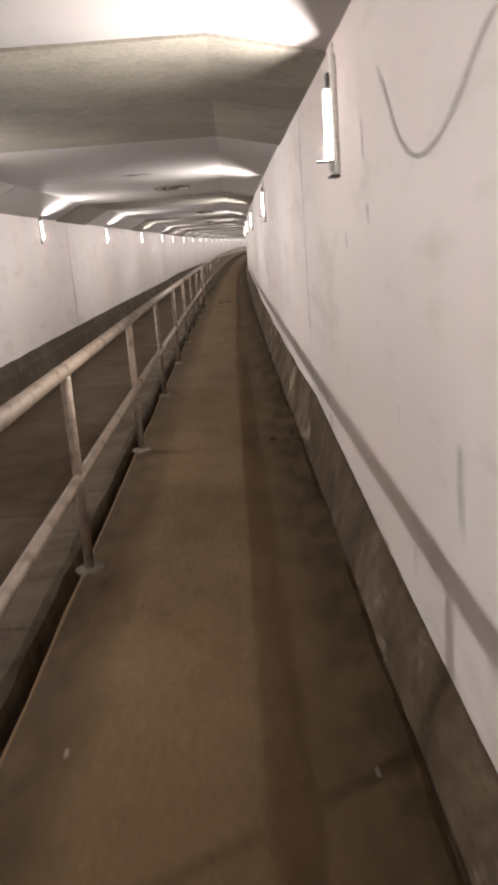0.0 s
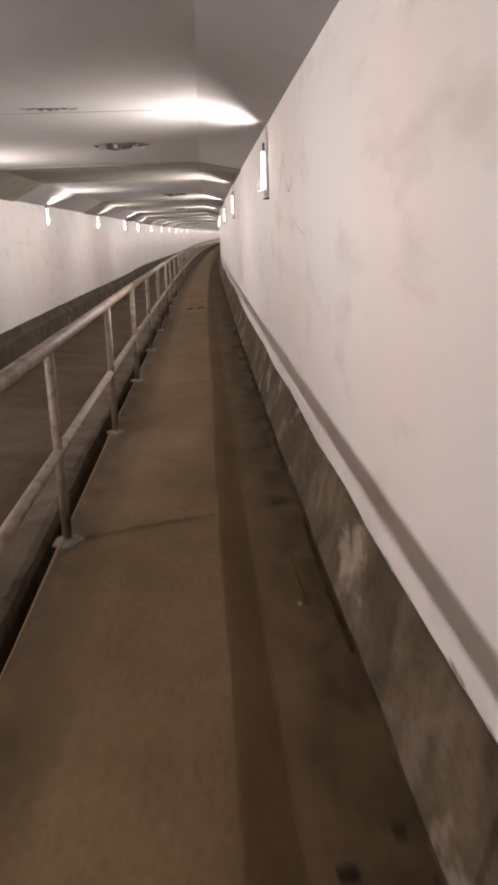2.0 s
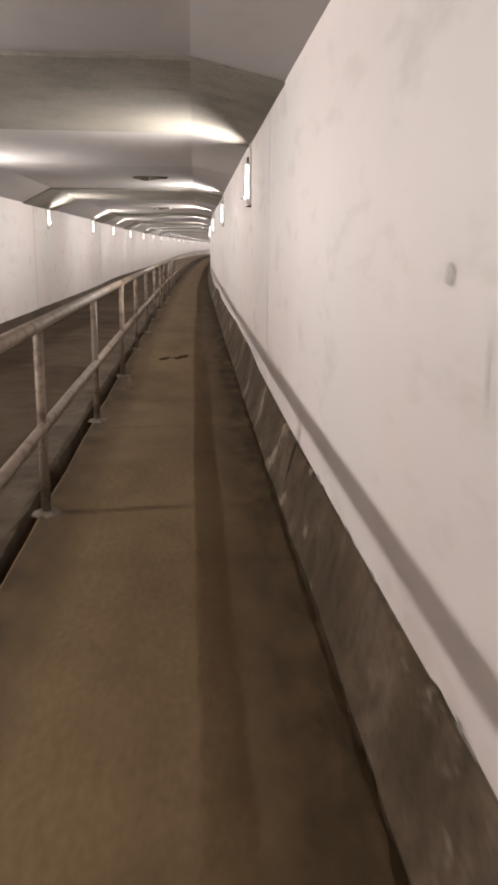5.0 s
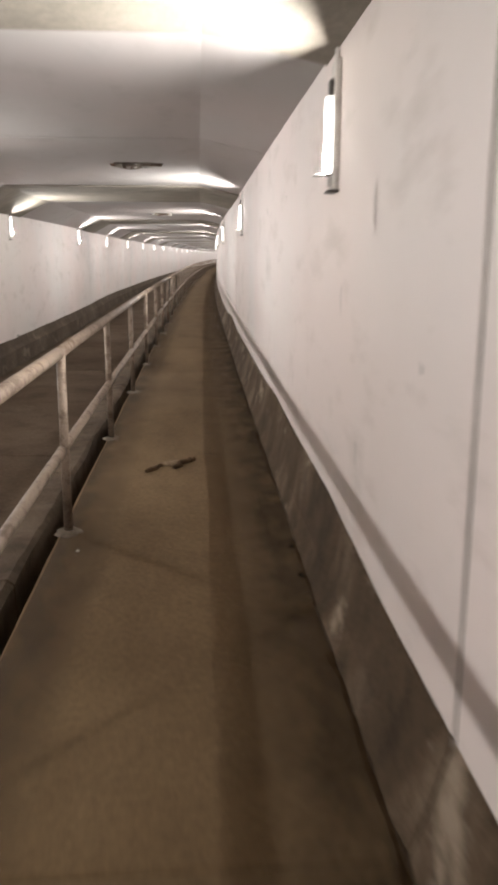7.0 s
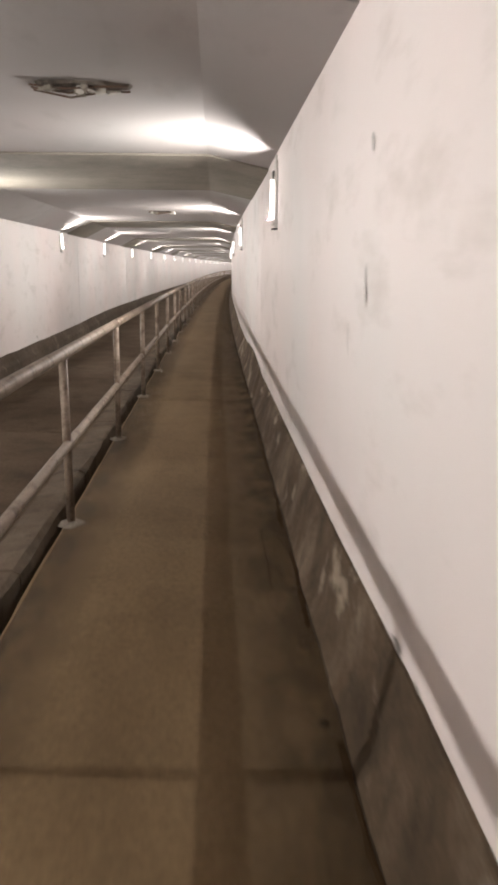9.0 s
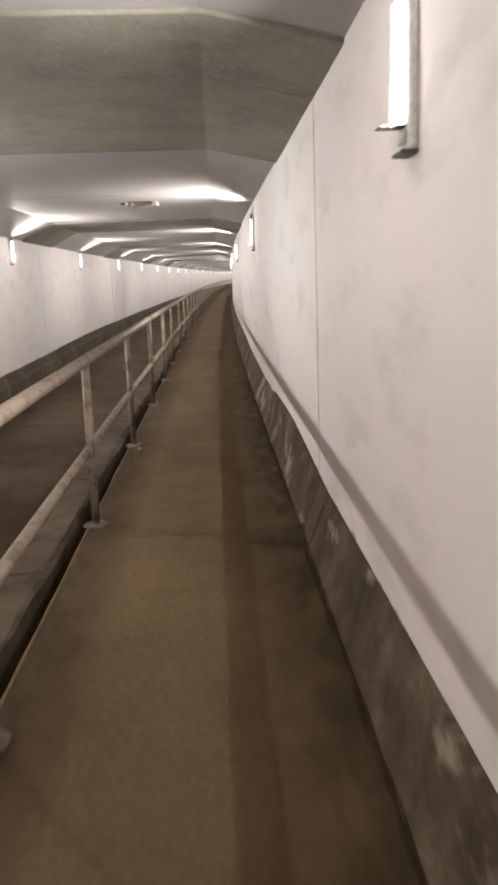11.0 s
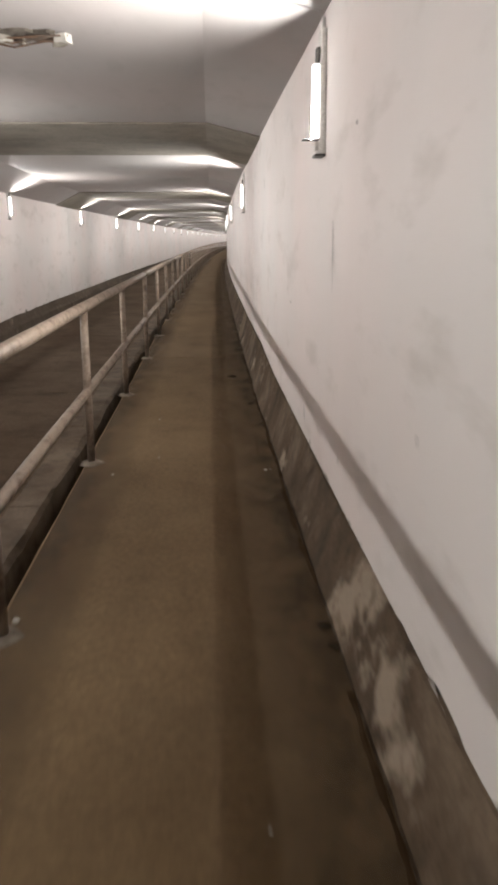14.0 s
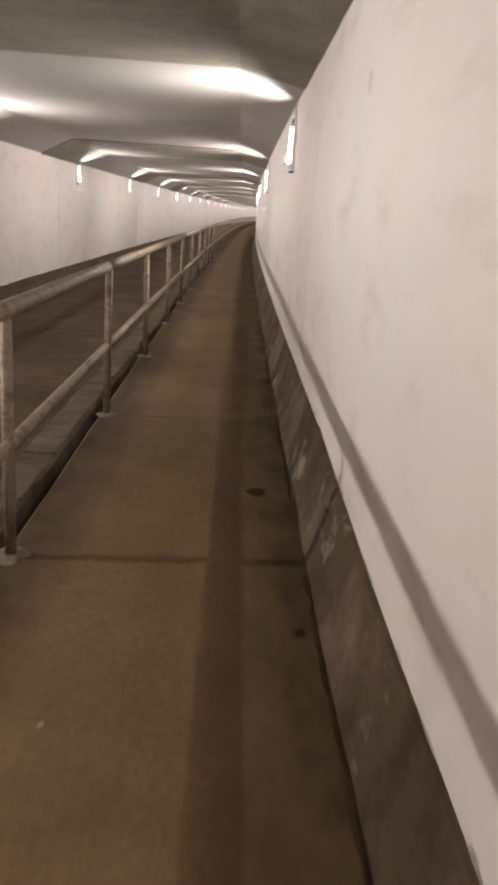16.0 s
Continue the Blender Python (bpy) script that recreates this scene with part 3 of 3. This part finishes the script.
def ceiling_crack(u0, u1, s, seed):
    """A thin jagged strip of lifted paint across the ceiling."""
    rng = random.Random(seed)
    bm = bmesh.new()
    rows, n = [], 22
    for i in range(n):
        t = i / (n - 1)
        wide = 0.003 + 0.012 * math.sin(math.pi * t) * rng.uniform(0.3, 1.2)
        along = s + 0.05 * noise.noise((t * 6.0, seed, 0.3)) + 0.1 * (t > 0.45) * (t - 0.45)
        sag = 0.004 + 0.02 * math.sin(math.pi * t) * rng.random()
        rows.append([bm.verts.new(bend(u0 + (u1 - u0) * t, along + d * wide, CEIL - z)) for d, z in ((-1, 0.001), (0, sag), (1, 0.001))])
    for a, b in zip(rows, rows[1:]):
        for j in (0, 1):
            bm.faces.new((a[j], b[j], b[j + 1], a[j + 1]))
    part("ceiling_crack", bm, HOLLOW_TONE, bpy.data.objects["ceiling"], "thin dark jagged crack")


ceiling_crack(-1.62, -1.17, 12.95, 4)

# ---- litter and dirt on the walkway ----


def crumb(u, s, size, seed, mat=None):
    rng = random.Random(seed)
    bm = bmesh.new()
    bmesh.ops.create_icosphere(bm, subdivisions=1, radius=1.0)
    for v in bm.verts:
        v.co = Vector((v.co.x * size * rng.uniform(0.7, 1.2), v.co.y * size * 0.7 * rng.uniform(0.7, 1.2), v.co.z * size * 0.4 * rng.uniform(0.8, 1.1)))
    low = min(v.co.z for v in bm.verts)
    m = Matrix.Translation(bend(u, s, 0.0025 - low)) @ pose(0, 0, 0, 0, 0, rng.uniform(0, 180))
    tagged(part("litter", bm, mat or RUBBISH, m=m), "small pale crumb of litter lying on the walkway", "litter", "litter crumbs")


for i, (u, s, size) in enumerate([(-0.63, 39.16, 0.016), (-0.57, 38.00, 0.014), (0.12, 37.64, 0.02), (-0.13, 38.27, 0.01), (0.08, 38.48, 0.011), (0.18, 37.74, 0.01), (-0.83, 3.81, 0.016),
                                   (0.11, 3.59, 0.02), (-0.09, 34.53, 0.012), (0.15, 37.66, 0.014), (-0.83, 37.63, 0.016), (0.20, 32.07, 0.011), (0.09, 30.62, 0.01), (0.25, 15.01, 0.013),
                                   (0.09, 9.09, 0.014), (-0.93, 33.1, 0.03), (-0.97, 35.7, 0.035), (-0.9, 21.3, 0.025)]):
    crumb(u, s, size * 0.65, 40 + i)
for i, (u, s, size) in enumerate([(0.26, 14.79, 0.028), (0.22, 14.25, 0.03), (0.25, 12.14, 0.04), (0.01, 41.16, 0.055), (0.23, 31.83, 0.026), (0.2, 24.12, 0.02), (0.23, 21.30, 0.026),
                                   (0.23, 20.91, 0.026), (0.03, 7.66, 0.03), (0.19, 7.79, 0.024), (0.24, 35.42, 0.03), (0.22, 35.58, 0.03), (0.13, 39.72, 0.03)]):
    rng = random.Random(70 + i)
    bm = bmesh.new()
    n = 10
    ring = [bm.verts.new((size * rng.uniform(0.7, 1.2) * math.cos(6.283 * q / n), size * 1.3 * rng.uniform(0.7, 1.2) * math.sin(6.283 * q / n), 0.0)) for q in range(n)]
    peak = bm.verts.new((0, 0, size * 0.35))
    for q in range(n):
        bm.faces.new((ring[q], ring[(q + 1) % n], peak))
    bm.faces.new(ring[::-1])
    tagged(part("dirt_lump", bm, GRIME_SHADE, m=Matrix.Translation(bend(u, s, 0.001))), "small dark lump of dirt on the walkway", "dirt", "dirt lumps")

# a crumpled rag: three twisted lobes that meet in a paler knot
def rag_lobe(bm, ends, wide, seed, slot):
    cols, rows_n = 14, 7
    (x0, y0), (x1, y1) = ends
    side = Vector((y0 - y1, x1 - x0)).normalized()
    grid = []
    for i in range(cols):
        t = i / (cols - 1)
        half = wide * (0.25 + 0.75 * math.sin(math.pi * (0.12 + 0.82 * t))) * (1 + 0.35 * noise.noise((i * 0.7, seed, 1.0)))
        mid = Vector((x0 + (x1 - x0) * t, y0 + (y1 - y0) * t)) + side * 0.018 * noise.noise((t * 3.0, seed, 5.0))
        ring = []
        for j in range(rows_n):
            k = 2 * j / (rows_n - 1) - 1
            up = (1 - k * k) * 0.03 * (0.7 + 0.6 * noise.noise((i * 0.9, j * 0.9, seed)))
            ring.append(bm.verts.new((mid.x + side.x * half * k, mid.y + side.y * half * k, 0.002 + max(0.0, up))))
        grid.append(ring)
    for i in range(cols - 1):
        for j in range(rows_n - 1):
            bm.faces.new((grid[i][j], grid[i + 1][j], grid[i + 1][j + 1], grid[i][j + 1])).material_index = slot
        bm.faces.new((grid[i][0], grid[i][-1], grid[i + 1][-1], grid[i + 1][0])).material_index = slot


bm = bmesh.new()
rag_lobe(bm, ((-0.2, -0.2), (-0.09, -0.02)), 0.022, 2.0, 0)
rag_lobe(bm, ((-0.1, 0.0), (0.03, 0.07)), 0.05, 4.0, 1)
rag_lobe(bm, ((0.0, -0.11), (0.05, 0.05)), 0.026, 6.0, 0)
rag_lobe(bm, ((0.02, 0.03), (0.15, 0.15)), 0.036, 9.0, 0)
tagged(part("rag", bm, [CLOTH, DULL_CLOTH], smooth=True, m=Matrix.Translation(bend(-0.445, 23.02, 0.001))), "crumpled dirty brown rag with a paler knot lying on the walkway", "rag")

# dirt with painted shade where the walkway meets the wall base, and dust along its open edge
for name, u0, u1, seed, label in (("shaded_dirt_strip", -0.22, 0.27, 5, "dark dirt and painted shade along the foot of the wall base"), ("edge_dirt", EDGE_L + 0.02, EDGE_L + 0.32, 8, "grey dust gathered along the walkway edge")):
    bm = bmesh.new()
    near = name == "shaded_dirt_strip"
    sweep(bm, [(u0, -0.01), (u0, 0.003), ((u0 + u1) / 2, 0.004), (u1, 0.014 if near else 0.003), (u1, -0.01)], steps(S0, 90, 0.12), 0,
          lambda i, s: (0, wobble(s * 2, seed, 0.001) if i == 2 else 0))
    tagged(part(name, bm, SHADED_DIRT if near else DUST), label, "dirt", kind="stuff")


def floor_ribbon(name, u, width, z, breaks, seed, label, mat):
    """A ragged narrow strip lying along the walkway; it stops and starts where breaks says."""
    bm = bmesh.new()
    last = None
    for i in range(int((48 - 1) / 0.045)):
        q = 1 + i * 0.045
        if noise.noise((q * 0.8, seed, 2.0)) < breaks:
            last = None
            continue
        mid = u + wobble(q * 0.7, seed, 0.016)
        half = width * (0.55 + 0.8 * noise.noise((q * 5.0, seed, 7.0)) + 0.5 * noise.noise((q * 17.0, seed, 3.0)))
        half = max(0.002, half)
        row = [bm.verts.new(bend(mid - half, q, z)), bm.verts.new(bend(mid, q, z + 0.001)), bm.verts.new(bend(mid + half * 0.7, q, z))]
        if last:
            for j in (0, 1):
                bm.faces.new((last[j], last[j + 1], row[j + 1], row[j]))
        last = row
    tagged(part(name, bm, mat), label, "dirt", kind="stuff")


floor_ribbon("dirt_seam", FOOT_R - 0.012, 0.018, 0.0145, -0.12, 3.0, "dark damp dirt in the seam under the wall base", SEAM)
floor_ribbon("floor_crack", 0.11, 0.004, 0.0125, 0.2, 8.0, "thin broken crack along the walkway", SEAM)
